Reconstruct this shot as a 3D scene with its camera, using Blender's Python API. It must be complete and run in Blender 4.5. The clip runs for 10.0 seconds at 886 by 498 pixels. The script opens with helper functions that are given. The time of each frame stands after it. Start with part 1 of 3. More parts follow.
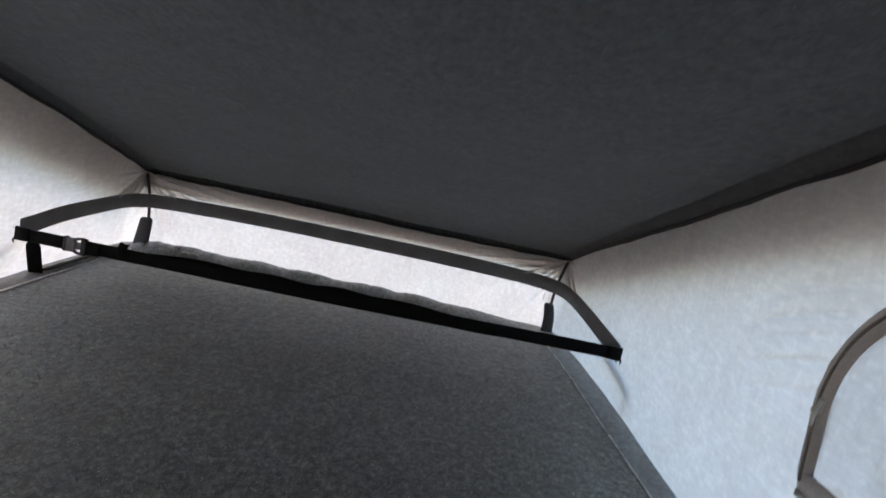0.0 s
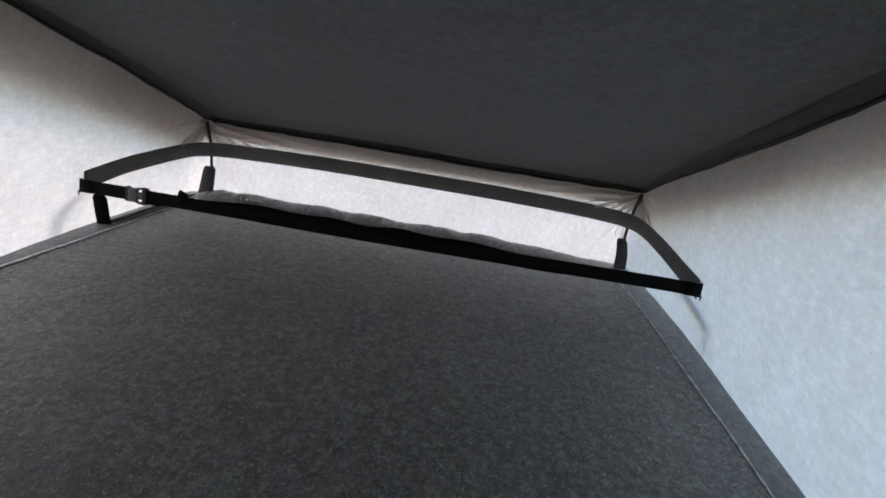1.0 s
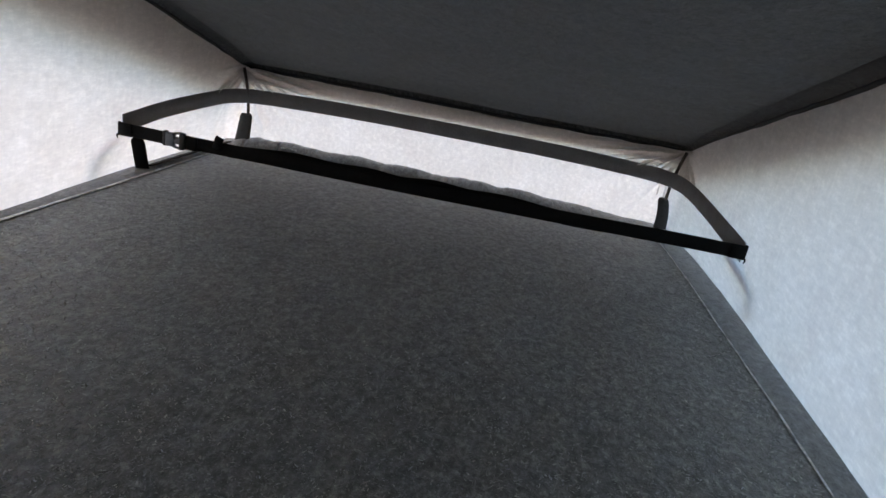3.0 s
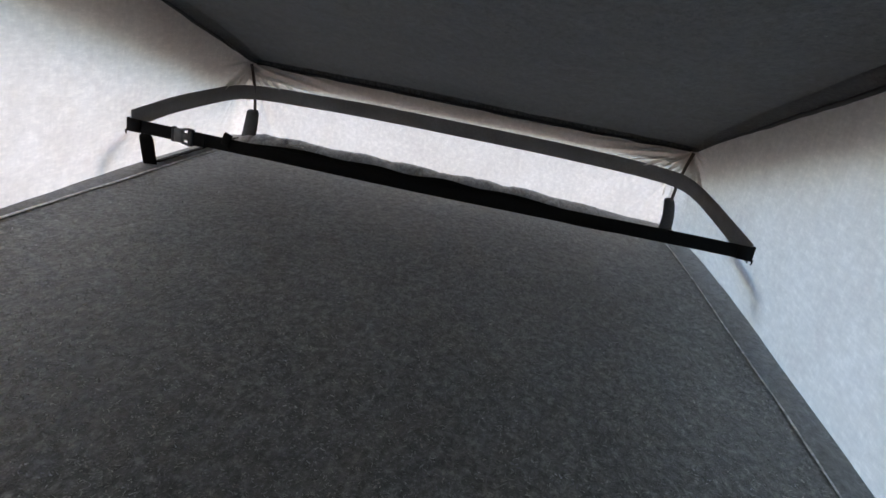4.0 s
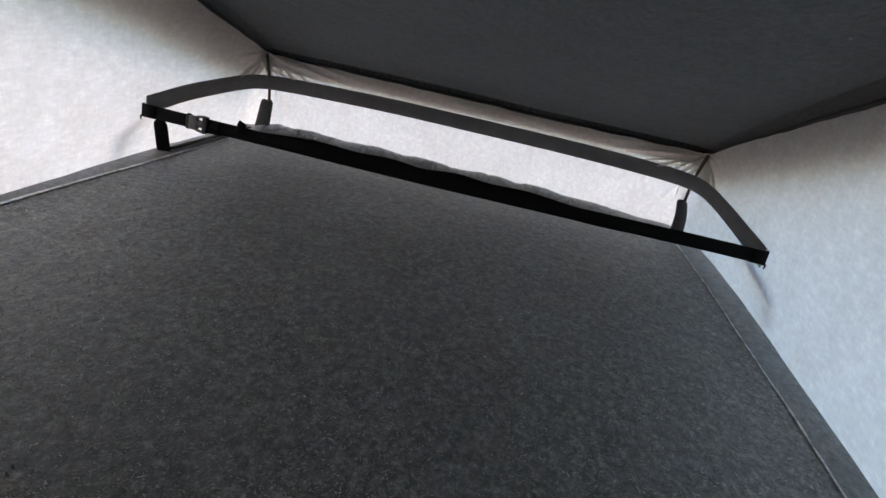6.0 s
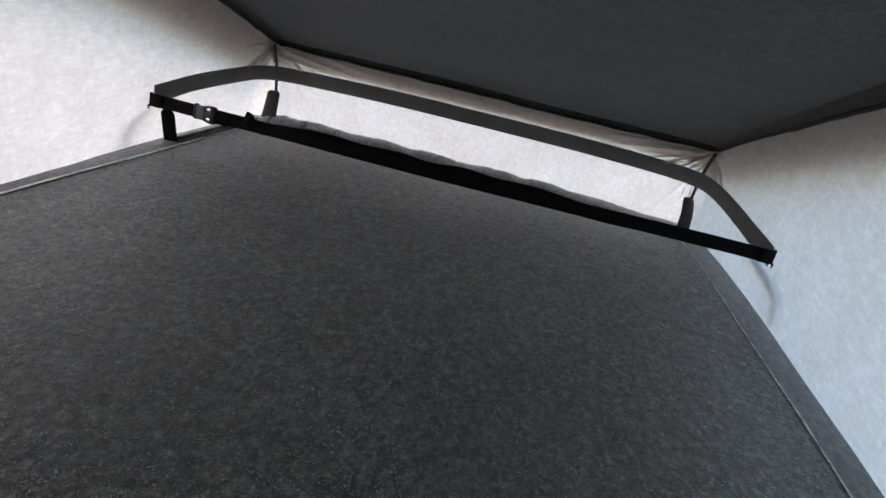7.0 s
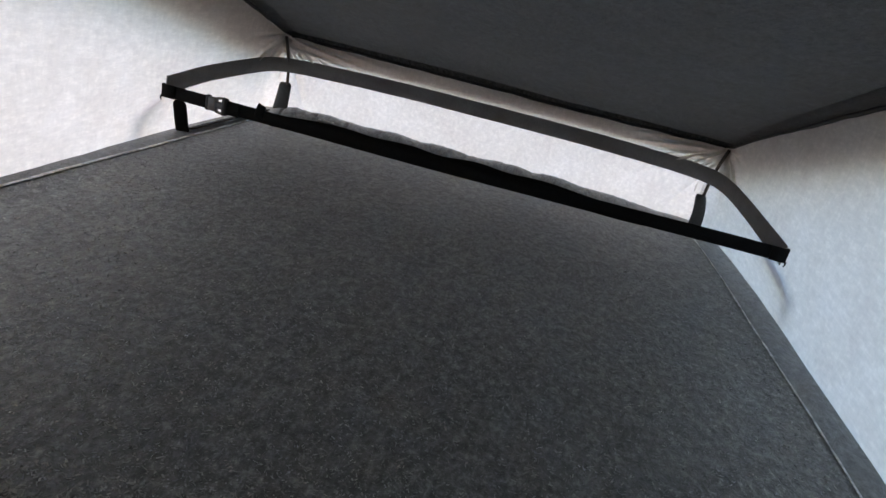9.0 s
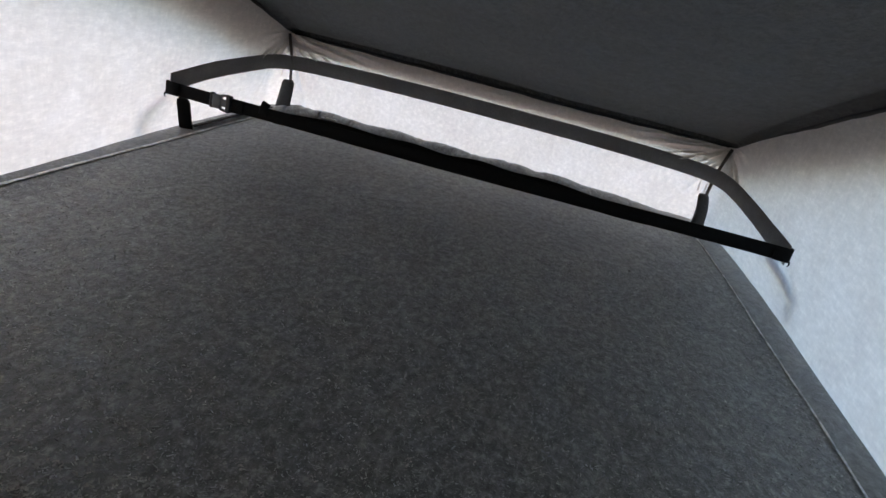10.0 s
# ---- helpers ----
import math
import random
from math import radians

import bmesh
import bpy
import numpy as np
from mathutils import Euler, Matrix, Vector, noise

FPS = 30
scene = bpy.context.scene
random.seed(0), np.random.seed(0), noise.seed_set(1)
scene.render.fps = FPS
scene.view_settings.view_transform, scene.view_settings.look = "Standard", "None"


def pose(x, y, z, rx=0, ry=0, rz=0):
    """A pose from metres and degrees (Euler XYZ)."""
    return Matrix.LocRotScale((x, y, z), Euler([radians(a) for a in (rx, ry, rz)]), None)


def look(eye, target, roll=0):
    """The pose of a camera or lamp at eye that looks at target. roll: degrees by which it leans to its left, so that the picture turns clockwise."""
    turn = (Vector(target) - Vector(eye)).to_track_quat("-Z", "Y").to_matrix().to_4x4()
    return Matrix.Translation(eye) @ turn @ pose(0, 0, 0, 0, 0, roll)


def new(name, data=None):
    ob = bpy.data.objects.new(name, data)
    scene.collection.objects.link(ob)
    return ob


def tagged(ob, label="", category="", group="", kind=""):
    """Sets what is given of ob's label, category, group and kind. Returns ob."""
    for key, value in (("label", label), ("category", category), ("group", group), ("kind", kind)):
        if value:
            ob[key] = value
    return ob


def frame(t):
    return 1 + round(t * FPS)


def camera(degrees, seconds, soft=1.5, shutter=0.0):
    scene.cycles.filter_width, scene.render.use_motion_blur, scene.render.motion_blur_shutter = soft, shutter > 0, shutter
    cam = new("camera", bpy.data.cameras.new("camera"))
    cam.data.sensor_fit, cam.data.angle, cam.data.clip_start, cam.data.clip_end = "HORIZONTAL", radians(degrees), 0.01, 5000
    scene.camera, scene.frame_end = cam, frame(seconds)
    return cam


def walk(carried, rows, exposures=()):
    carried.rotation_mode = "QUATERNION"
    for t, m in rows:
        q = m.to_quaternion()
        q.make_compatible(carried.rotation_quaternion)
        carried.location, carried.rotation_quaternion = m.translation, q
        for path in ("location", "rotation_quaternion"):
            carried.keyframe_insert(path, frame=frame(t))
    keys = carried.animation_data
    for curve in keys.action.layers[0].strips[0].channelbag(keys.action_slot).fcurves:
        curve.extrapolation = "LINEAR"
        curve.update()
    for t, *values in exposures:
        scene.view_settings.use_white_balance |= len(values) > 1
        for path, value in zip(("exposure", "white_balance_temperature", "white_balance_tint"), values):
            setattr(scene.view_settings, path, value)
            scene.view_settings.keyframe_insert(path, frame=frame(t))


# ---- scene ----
cam = camera(67.5, 10.0, shutter=0.4)
EXPOSURE, KELVIN, TINT = 2.31, 7050, 11.5
PATH = [
    (0, (0.18, -1.775, 0.434), (0.229, 0.201, 0.133), 12.1),
    (0.1, (0.189, -1.779, 0.445), (0.229, 0.199, 0.155), 12.3),
    (0.2, (0.199, -1.77, 0.429), (0.216, 0.211, 0.155), 11.8),
    (0.3, (0.215, -1.758, 0.435), (0.202, 0.216, 0.109), 10.8),
    (0.5, (0.202, -1.727, 0.425), (0.168, 0.231, 0.015), 9.4),
    (0.7, (0.204, -1.727, 0.413), (0.127, 0.224, -0.024), 9.3),
    (1, (0.201, -1.717, 0.416), (0.069, 0.214, -0.089), 9.0),
    (1.5, (0.188, -1.713, 0.411), (0.027, 0.201, -0.146), 9.8),
    (2, (0.188, -1.706, 0.408), (0.01, 0.194, -0.189), 10.3),
    (2.5, (0.19, -1.702, 0.407), (0.005, 0.188, -0.222), 10.3),
    (3, (0.195, -1.7, 0.405), (-0.008, 0.182, -0.241), 10.1),
    (4.5, (0.179, -1.705, 0.405), (-0.03, 0.173, -0.249), 11.0),
    (5, (0.179, -1.705, 0.406), (-0.043, 0.172, -0.246), 11.4),
    (5.5, (0.179, -1.703, 0.403), (-0.045, 0.172, -0.257), 11.7),
    (7, (0.168, -1.703, 0.398), (-0.054, 0.163, -0.287), 13.0),
    (7.5, (0.162, -1.703, 0.398), (-0.061, 0.158, -0.3), 13.2),
    (8, (0.16, -1.705, 0.397), (-0.071, 0.155, -0.303), 13.4),
    (8.5, (0.164, -1.702, 0.396), (-0.076, 0.155, -0.306), 13.5),
    (9, (0.166, -1.7, 0.398), (-0.077, 0.154, -0.311), 13.5),
    (9.5, (0.164, -1.7, 0.394), (-0.08, 0.154, -0.316), 13.6),
    (10, (0.156, -1.702, 0.397), (-0.081, 0.151, -0.317), 13.8),
]
walk(cam, [(t, look(eye, target, roll)) for t, eye, target, roll in PATH], exposures=[(0, EXPOSURE + 0.1, KELVIN, TINT), (0.5, EXPOSURE + 0.05, KELVIN, TINT), (1.5, EXPOSURE, KELVIN, TINT), (10, EXPOSURE, KELVIN, TINT)])

# ---- daylight outside the tent ----
SUN_ELEVATION, SUN_TURN, SUN_WIDTH = 46, -52, 65   # degrees; turn is measured from straight ahead, negative to the left
world = bpy.data.worlds.new("sky")
scene.world = world
world.use_nodes = True
sky = world.node_tree.nodes.new("ShaderNodeTexSky")
sky.sky_type, sky.sun_disc = "NISHITA", False
sky.sun_elevation, sky.sun_rotation = radians(SUN_ELEVATION), radians(SUN_TURN)
sky.air_density, sky.dust_density = 1.0, 0.1
sky.ozone_density = 2.2
back = world.node_tree.nodes["Background"]
back.inputs["Strength"].default_value = 0.15
world.node_tree.links.new(sky.outputs["Color"], back.inputs["Color"])
sun = new("sun", bpy.data.lights.new("sun", "SUN"))
sun.data.energy, sun.data.angle, sun.data.color = 0.85, radians(SUN_WIDTH), (1.0, 0.61, 0.25)
away = Vector((math.sin(radians(SUN_TURN)) * math.cos(radians(SUN_ELEVATION)), math.cos(radians(SUN_TURN)) * math.cos(radians(SUN_ELEVATION)), math.sin(radians(SUN_ELEVATION))))
sun.matrix_world = look(away * 20, (0, 0, 0))


# ---- materials ----
class Shader:
    """A small builder for node materials."""

    def __init__(self, name):
        self.m = bpy.data.materials.new(name)
        self.m.use_nodes = True
        self.t = self.m.node_tree
        self.p = self.t.nodes["Principled BSDF"]
        self.out = self.t.nodes["Material Output"]
        self.co = self.node("ShaderNodeTexCoord").outputs["Object"]

    def node(self, kind, **sockets):
        n = self.t.nodes.new(kind)
        for key, value in sockets.items():
            n.inputs[key].default_value = value
        return n

    def link(self, a, b):
        self.t.links.new(a, b)

    def noise(self, scale, detail=3.0, rough=0.55, stretch=(1, 1, 1)):
        m = self.node("ShaderNodeMapping")
        m.inputs["Scale"].default_value = stretch
        self.link(self.co, m.inputs["Vector"])
        n = self.node("ShaderNodeTexNoise", Scale=scale, Detail=detail, Roughness=rough)
        self.link(m.outputs["Vector"], n.inputs["Vector"])
        return n.outputs["Fac"]

    def ramp(self, fac, stops):
        r = self.node("ShaderNodeValToRGB")
        while len(r.color_ramp.elements) < len(stops):
            r.color_ramp.elements.new(0.5)
        for e, (at, c) in zip(r.color_ramp.elements, stops):
            e.position, e.color = at, (*c, 1)
        self.link(fac, r.inputs["Fac"])
        return r.outputs["Color"]

    def blend(self, kind, fac, a, b):
        x = self.node("ShaderNodeMixRGB")
        x.blend_type = kind
        x.inputs["Fac"].default_value = fac
        self.link(a, x.inputs["Color1"])
        self.link(b, x.inputs["Color2"])
        return x.outputs["Color"]

    def bump(self, heights):
        last = None
        for h, strength, depth in heights:
            b = self.node("ShaderNodeBump", Strength=strength, Distance=depth)
            self.link(h, b.inputs["Height"])
            if last:
                self.link(last, b.inputs["Normal"])
            last = b.outputs["Normal"]
        return last


def grey(v, tint=(1, 1, 1)):
    return tuple(v * c for c in tint)


def felt(name, low, mid, high, tint=(1, 1, 1), size=1.0, relief=1.0, sheen=0.3, gloss=0.12, rough=0.97, clumpy=0.9, comb=1.0):
    """Needle felt: matted fibres, flecks and faint worn patches; comb below 1 draws the fibres out along the tent."""
    s = Shader(name)
    lie = (1, comb, 1)
    flecks = s.noise(170 * size, 5, 0.8, lie)
    specks = s.noise(300 * size, 2, 0.5, lie)
    fibre = s.noise(700 * size, 2, 0.6, lie)
    patch = s.noise(6, 5, 0.6)
    c = s.ramp(flecks, [(0.36, grey(low, tint)), (0.5, grey(mid, tint)), (0.66, grey(high, tint))])
    c = s.blend("MULTIPLY", 0.2, c, s.ramp(specks, [(0.33, grey(0.55)), (0.42, grey(1.0))]))
    c = s.blend("OVERLAY", 0.4, c, s.ramp(fibre, [(0.3, grey(0.3)), (0.7, grey(0.7))]))
    clump = s.noise(105 * size, 4, 0.7, lie)
    c = s.blend("MULTIPLY", clumpy, c, s.ramp(clump, [(0.36, grey(0.42)), (0.5, grey(0.92)), (0.64, grey(1.55))]))
    c = s.blend("MULTIPLY", 0.6, c, s.ramp(patch, [(0.3, grey(0.78)), (0.7, grey(1.1))]))
    c = s.blend("MULTIPLY", 0.7, c, s.ramp(s.noise(34, 4, 0.7, lie), [(0.36, (0.96, 0.88, 0.80)), (0.47, (0.88, 0.92, 0.84)), (0.55, (1.0, 1.0, 1.0)), (0.66, (0.82, 0.87, 0.97))]))
    s.link(c, s.p.inputs["Base Color"])
    s.p.inputs["Roughness"].default_value = rough
    s.link(s.ramp(clump, [(0.36, grey(0.35 * gloss)), (0.64, grey(min(1.0, 1.5 * gloss)))]), s.p.inputs["Specular IOR Level"])
    s.p.inputs["Sheen Weight"].default_value = sheen
    s.p.inputs["Sheen Roughness"].default_value = 0.6
    s.link(s.bump([(flecks, 0.7 * relief, 0.004), (fibre, 0.5 * relief, 0.0015)]), s.p.inputs["Normal"])
    return s.m


def cloth(name, colour, share, weave=1.0):
    """Tent cloth: thin woven cotton that daylight shines through, with slubs and cloudy thickness."""
    s = Shader(name)
    slub_a = s.noise(105 * weave, 5, 0.72, (1, 0.36, 1.2))
    slub_b = s.noise(100 * weave, 5, 0.72, (1, 1.1, 0.4))
    fine = s.noise(800 * weave, 2, 0.6)
    cloud = s.noise(9, 5, 0.6)
    mixed = s.blend("MIX", 0.32, slub_a, slub_b)
    c = s.ramp(mixed, [(0.36, grey(0.80, colour)), (0.52, grey(0.90, colour)), (0.62, colour)])
    c = s.blend("MULTIPLY", 0.8, c, s.ramp(cloud, [(0.3, (0.88, 0.85, 0.84)), (0.45, (0.93, 0.92, 0.90)), (0.7, grey(1.0))]))
    c = s.blend("MULTIPLY", 0.25, c, s.ramp(fine, [(0.3, grey(0.82)), (0.7, grey(1.0))]))
    nrm = s.bump([(mixed, 0.35, 0.0015), (fine, 0.2, 0.0006)])
    d = s.node("ShaderNodeBsdfDiffuse", Roughness=0.8)
    t = s.node("ShaderNodeBsdfTranslucent")
    for n in (d, t):
        s.link(c, n.inputs["Color"])
        s.link(nrm, n.inputs["Normal"])
    x = s.node("ShaderNodeMixShader", Fac=share)
    s.link(d.outputs["BSDF"], x.inputs[1])
    s.link(t.outputs["BSDF"], x.inputs[2])
    s.link(x.outputs["Shader"], s.out.inputs["Surface"])
    return s.m


def webbing(name, low, high, tint=(1, 1, 1), along="X", rough=0.7, share=0.0):
    """Woven polyester webbing with ribs across its length; share: how much light passes it."""
    s = Shader(name)
    m = s.node("ShaderNodeTexWave", Scale=170.0, Distortion=1.5, Detail=2.0)
    m.wave_type, m.bands_direction = "BANDS", along
    s.link(s.co, m.inputs["Vector"])
    grain = s.noise(420, 3, 0.6)
    wear = s.noise(22, 4, 0.6)
    c = s.ramp(grain, [(0.3, grey(low, tint)), (0.7, grey(high, tint))])
    c = s.blend("MULTIPLY", 0.6, c, s.ramp(wear, [(0.3, grey(0.75)), (0.7, grey(1.1))]))
    s.link(c, s.p.inputs["Base Color"])
    s.p.inputs["Roughness"].default_value = rough
    s.p.inputs["Specular IOR Level"].default_value = 0.12
    s.link(s.bump([(m.outputs["Fac"], 0.35, 0.0008), (grain, 0.4, 0.0008)]), s.p.inputs["Normal"])
    if share:
        t, x = s.node("ShaderNodeBsdfTranslucent"), s.node("ShaderNodeMixShader", Fac=share)
        s.link(c, t.inputs["Color"])
        s.link(s.p.outputs["BSDF"], x.inputs[1])
        s.link(t.outputs["BSDF"], x.inputs[2])
        s.link(x.outputs["Shader"], s.out.inputs["Surface"])
    return s.m


def solid(name, colour, rough, metal=0.0, vary=0.12, scale=60, relief=0.0004):
    """A moulded, cast or painted surface with slight scuffing."""
    s = Shader(name)
    n = s.noise(scale, 4, 0.6)
    c = s.ramp(n, [(0.3, grey(1 - vary, colour)), (0.7, grey(1 + vary, colour))])
    s.link(c, s.p.inputs["Base Color"])
    s.p.inputs["Roughness"].default_value = rough
    s.p.inputs["Metallic"].default_value = metal
    s.link(s.bump([(n, 0.4, relief)]), s.p.inputs["Normal"])
    return s.m


FELT_FLOOR = felt("floor_felt", 0.040, 0.120, 0.33, (0.97, 1.0, 0.97), 0.9, 0.55, 0.4, 0.8, 0.47, clumpy=1.0, comb=0.66)
FELT_HEM = felt("hem_felt", 0.08, 0.13, 0.21, (0.97, 1.0, 1.02), 0.9, 0.5, 0.4, 1.0, 0.45, clumpy=0.6, comb=0.6)
FELT_CEILING = felt("ceiling_felt", 0.053, 0.084, 0.118, (0.93, 1.0, 1.02), 0.7, 0.5, 0.26, clumpy=0.25, comb=0.6)
FELT_COVE = felt("edge_felt", 0.030, 0.054, 0.084, (1.0, 1.0, 1.0), 1.1)
# pale seam felt, lightened further for the light its ridge catches
PIPING = felt("piping_felt", 0.55, 0.80, 0.92, (1.0, 1.0, 1.0), 0.5, 0.3, 0.4)
fleck = Shader("felt_nap")
island = fleck.node("ShaderNodeNewGeometry").outputs["Random Per Island"]
tone = fleck.ramp(island, [(0.0, grey(0.32)), (0.3, grey(0.48)), (0.7, grey(0.62)), (0.9, grey(0.74)), (1.0, grey(0.84))])
tone = fleck.blend("MULTIPLY", 0.8, tone, fleck.ramp(fleck.noise(120, 3, 0.6), [(0.35, grey(0.75)), (0.62, grey(1.08))]))
tone = fleck.blend("MULTIPLY", 0.8, tone, fleck.ramp(fleck.noise(48, 4, 0.65), [(0.38, grey(0.62)), (0.62, grey(1.22))]))
tone = fleck.blend("MULTIPLY", 0.6, tone, fleck.ramp(fleck.noise(6, 5, 0.6), [(0.3, grey(0.75)), (0.7, grey(1.1))]))
tone = fleck.blend("MULTIPLY", 0.95, tone, fleck.ramp(fleck.noise(34, 4, 0.7), [(0.36, (0.96, 0.88, 0.80)), (0.47, (0.88, 0.92, 0.84)), (0.55, (1.0, 1.0, 1.0)), (0.66, (0.82, 0.87, 0.97))]))
fleck.p.inputs["Roughness"].default_value = 0.45
fleck.p.inputs["Specular IOR Level"].default_value = 0.9
fleck.p.inputs["Sheen Weight"].default_value = 0.5
glow, both = fleck.node("ShaderNodeBsdfTranslucent"), fleck.node("ShaderNodeMixShader", Fac=0.5)
fleck.link(tone, fleck.p.inputs["Base Color"])
fleck.link(tone, glow.inputs["Color"])
fleck.link(fleck.p.outputs["BSDF"], both.inputs[1])
fleck.link(glow.outputs["BSDF"], both.inputs[2])
fleck.link(both.outputs["Shader"], fleck.out.inputs["Surface"])
NAP = fleck.m
CLOTH = cloth("tent_cloth", (0.88, 0.85, 0.815), 0.5)
PANEL_CLOTH = cloth("window_cloth", (0.84, 0.82, 0.80), 0.45, 1.2)
BAND = webbing("grey_webbing", 0.26, 0.36, (1.0, 0.97, 0.95), share=0.42)
STRAP = webbing("black_webbing", 0.0035, 0.008)
LOOP = webbing("loop_webbing", 0.06, 0.10, (1, 1, 1), "Z")
PLASTIC = solid("buckle_plastic", (0.11, 0.11, 0.11), 0.42)
RUBBER = solid("black_rubber", (0.012, 0.012, 0.013), 0.55)
CORD = solid("brown_cord", (0.10, 0.085, 0.075), 0.8, 0, 0.3, 300)
ZIP_TAPE = webbing("zip_tape", 0.42, 0.56, (1.0, 0.84, 0.72), "Y", share=0.55)
METAL = solid("zip_metal", (0.62, 0.58, 0.52), 0.32, 1.0)
LINT = solid("grey_lint", (0.26, 0.26, 0.25), 0.9)
COIL = solid("taupe_coil", (0.24, 0.19, 0.155), 0.6, 0, 0.3, 300)
THREAD = solid("white_thread", (0.78, 0.77, 0.72), 0.8)
SHELL = solid("grey_shell", (0.20, 0.175, 0.15), 0.45, 0, 0.05, 8)
EARTH = solid("dry_ground", (0.34, 0.28, 0.215), 0.95, 0, 0.35, 2.5, 0.03)


# ---- mesh helpers ----
def part(name, bm, material, parent=None, label="", smooth=True):
    me = bpy.data.meshes.new(name)
    bm.to_mesh(me)
    bm.free()
    me.materials.append(material)
    if smooth:
        me.polygons.foreach_set("use_smooth", [True] * len(me.polygons))
    ob = new(name, me)
    if parent:
        ob.parent = parent
    if label:
        ob["label"] = label
    return ob


def thing(name, place, label, category, group=""):
    e = new(name)
    e.empty_display_size = 0.05
    e.location = place
    return tagged(e, label, category, group)


def sheet(bm, rows, close=False):
    """Quads over a grid of points; returns the vertices."""
    vs = [[bm.verts.new(p) for p in row] for row in rows]
    for a, b in zip(vs, vs[1:]):
        n = len(a)
        for i in range(n if close else n - 1):
            j = (i + 1) % n
            bm.faces.new((a[i], a[j], b[j], b[i]))
    return vs


def ribbon(bm, path, ups, width, thick, outs):
    """A flat strap with rounded edges along path; ups: its width's direction, outs: its face's direction."""
    rows = []
    for i, (p, u, o) in enumerate(zip(path, ups, outs)):
        p, u, o = Vector(p), Vector(u).normalized(), Vector(o).normalized()
        h, d = (width(i / (len(path) - 1)) if callable(width) else width) / 2, thick / 2
        rows.append([p + u * a + o * b for a, b in ((-h, 0), (-h + d, -d), (h - d, -d), (h, 0), (h - d, d), (-h + d, d))])
    vs = sheet(bm, rows, close=True)
    bm.faces.new(list(reversed(vs[0])))
    bm.faces.new(vs[-1])
    bmesh.ops.recalc_face_normals(bm, faces=bm.faces)


def tube(bm, path, radius, sides=8):
    """A round cord along path."""
    path = [Vector(p) for p in path]
    rows = []
    for i, p in enumerate(path):
        d = (path[min(i + 1, len(path) - 1)] - path[max(i - 1, 0)]).normalized()
        a = d.orthogonal().normalized() if abs(d.z) > 0.9 else d.cross(Vector((0, 0, 1))).normalized()
        b = d.cross(a)
        r = radius(i / (len(path) - 1)) if callable(radius) else radius
        rows.append([p + (a * math.cos(k) + b * math.sin(k)) * r for k in (2 * math.pi * j / sides for j in range(sides))])
    vs = sheet(bm, rows, close=True)
    bm.faces.new(list(reversed(vs[0])))
    bm.faces.new(vs[-1])
    bmesh.ops.recalc_face_normals(bm, faces=bm.faces)


def block(bm, size, m=Matrix(), bevel=0.0):
    """A box of that size, its edges rounded."""
    got = bmesh.ops.create_cube(bm, size=1.0)["verts"]
    bmesh.ops.scale(bm, vec=size, verts=got)
    if bevel:
        edges = {e for v in got for e in v.link_edges}
        got = list({v for f in bmesh.ops.bevel(bm, geom=list(edges), offset=bevel, segments=2, affect="EDGES", profile=0.5)["faces"] for v in f.verts} | {v for v in got if v.is_valid})
    bmesh.ops.transform(bm, matrix=m, verts=got)


def smoothstep(a, b, x):
    x = min(1.0, max(0.0, (x - a) / (b - a)))
    return x * x * (3 - 2 * x)


def wave(*p):
    return noise.noise(Vector(p))


# ---- the plan of the tent ----
HALF, TOP_HALF = 0.625, 0.598       # half widths at the floor and under the roof


def half_low(side, y):
    """Half width at the floor; the right-hand side draws in towards the low end, the left-hand one away from it."""
    return HALF - 0.022 * smoothstep(0.35, 0.95, -y) if side < 0 else 0.626 - 0.069 * math.exp(min(0.0, y) / 0.45)


def half_top(side, y):
    return TOP_HALF if side < 0 else TOP_HALF - 0.022 * math.exp(min(0.0, y) / 0.3)


REAR = -2.35                        # the high end, behind the viewer
END_TOP = 0.202                     # height of the low end


def roof_edge(x, y):
    """Height of the roof's lower edge: a wedge that rises from the low end, a little twisted."""
    d = max(0.0, -y)
    return END_TOP + d * (0.268 - (0.018 if x < 0 else 0.006) * x / 0.6) + 0.018 * (1 - math.exp(-d / 0.09)) + 0.003 * wave(x * 2 + 9, y * 3, 1)


def corner_round(z, wide=0.025):
    return 0.03 + wide * smoothstep(0.0, 0.10, z) * (1 - smoothstep(0.135, 0.205, z))


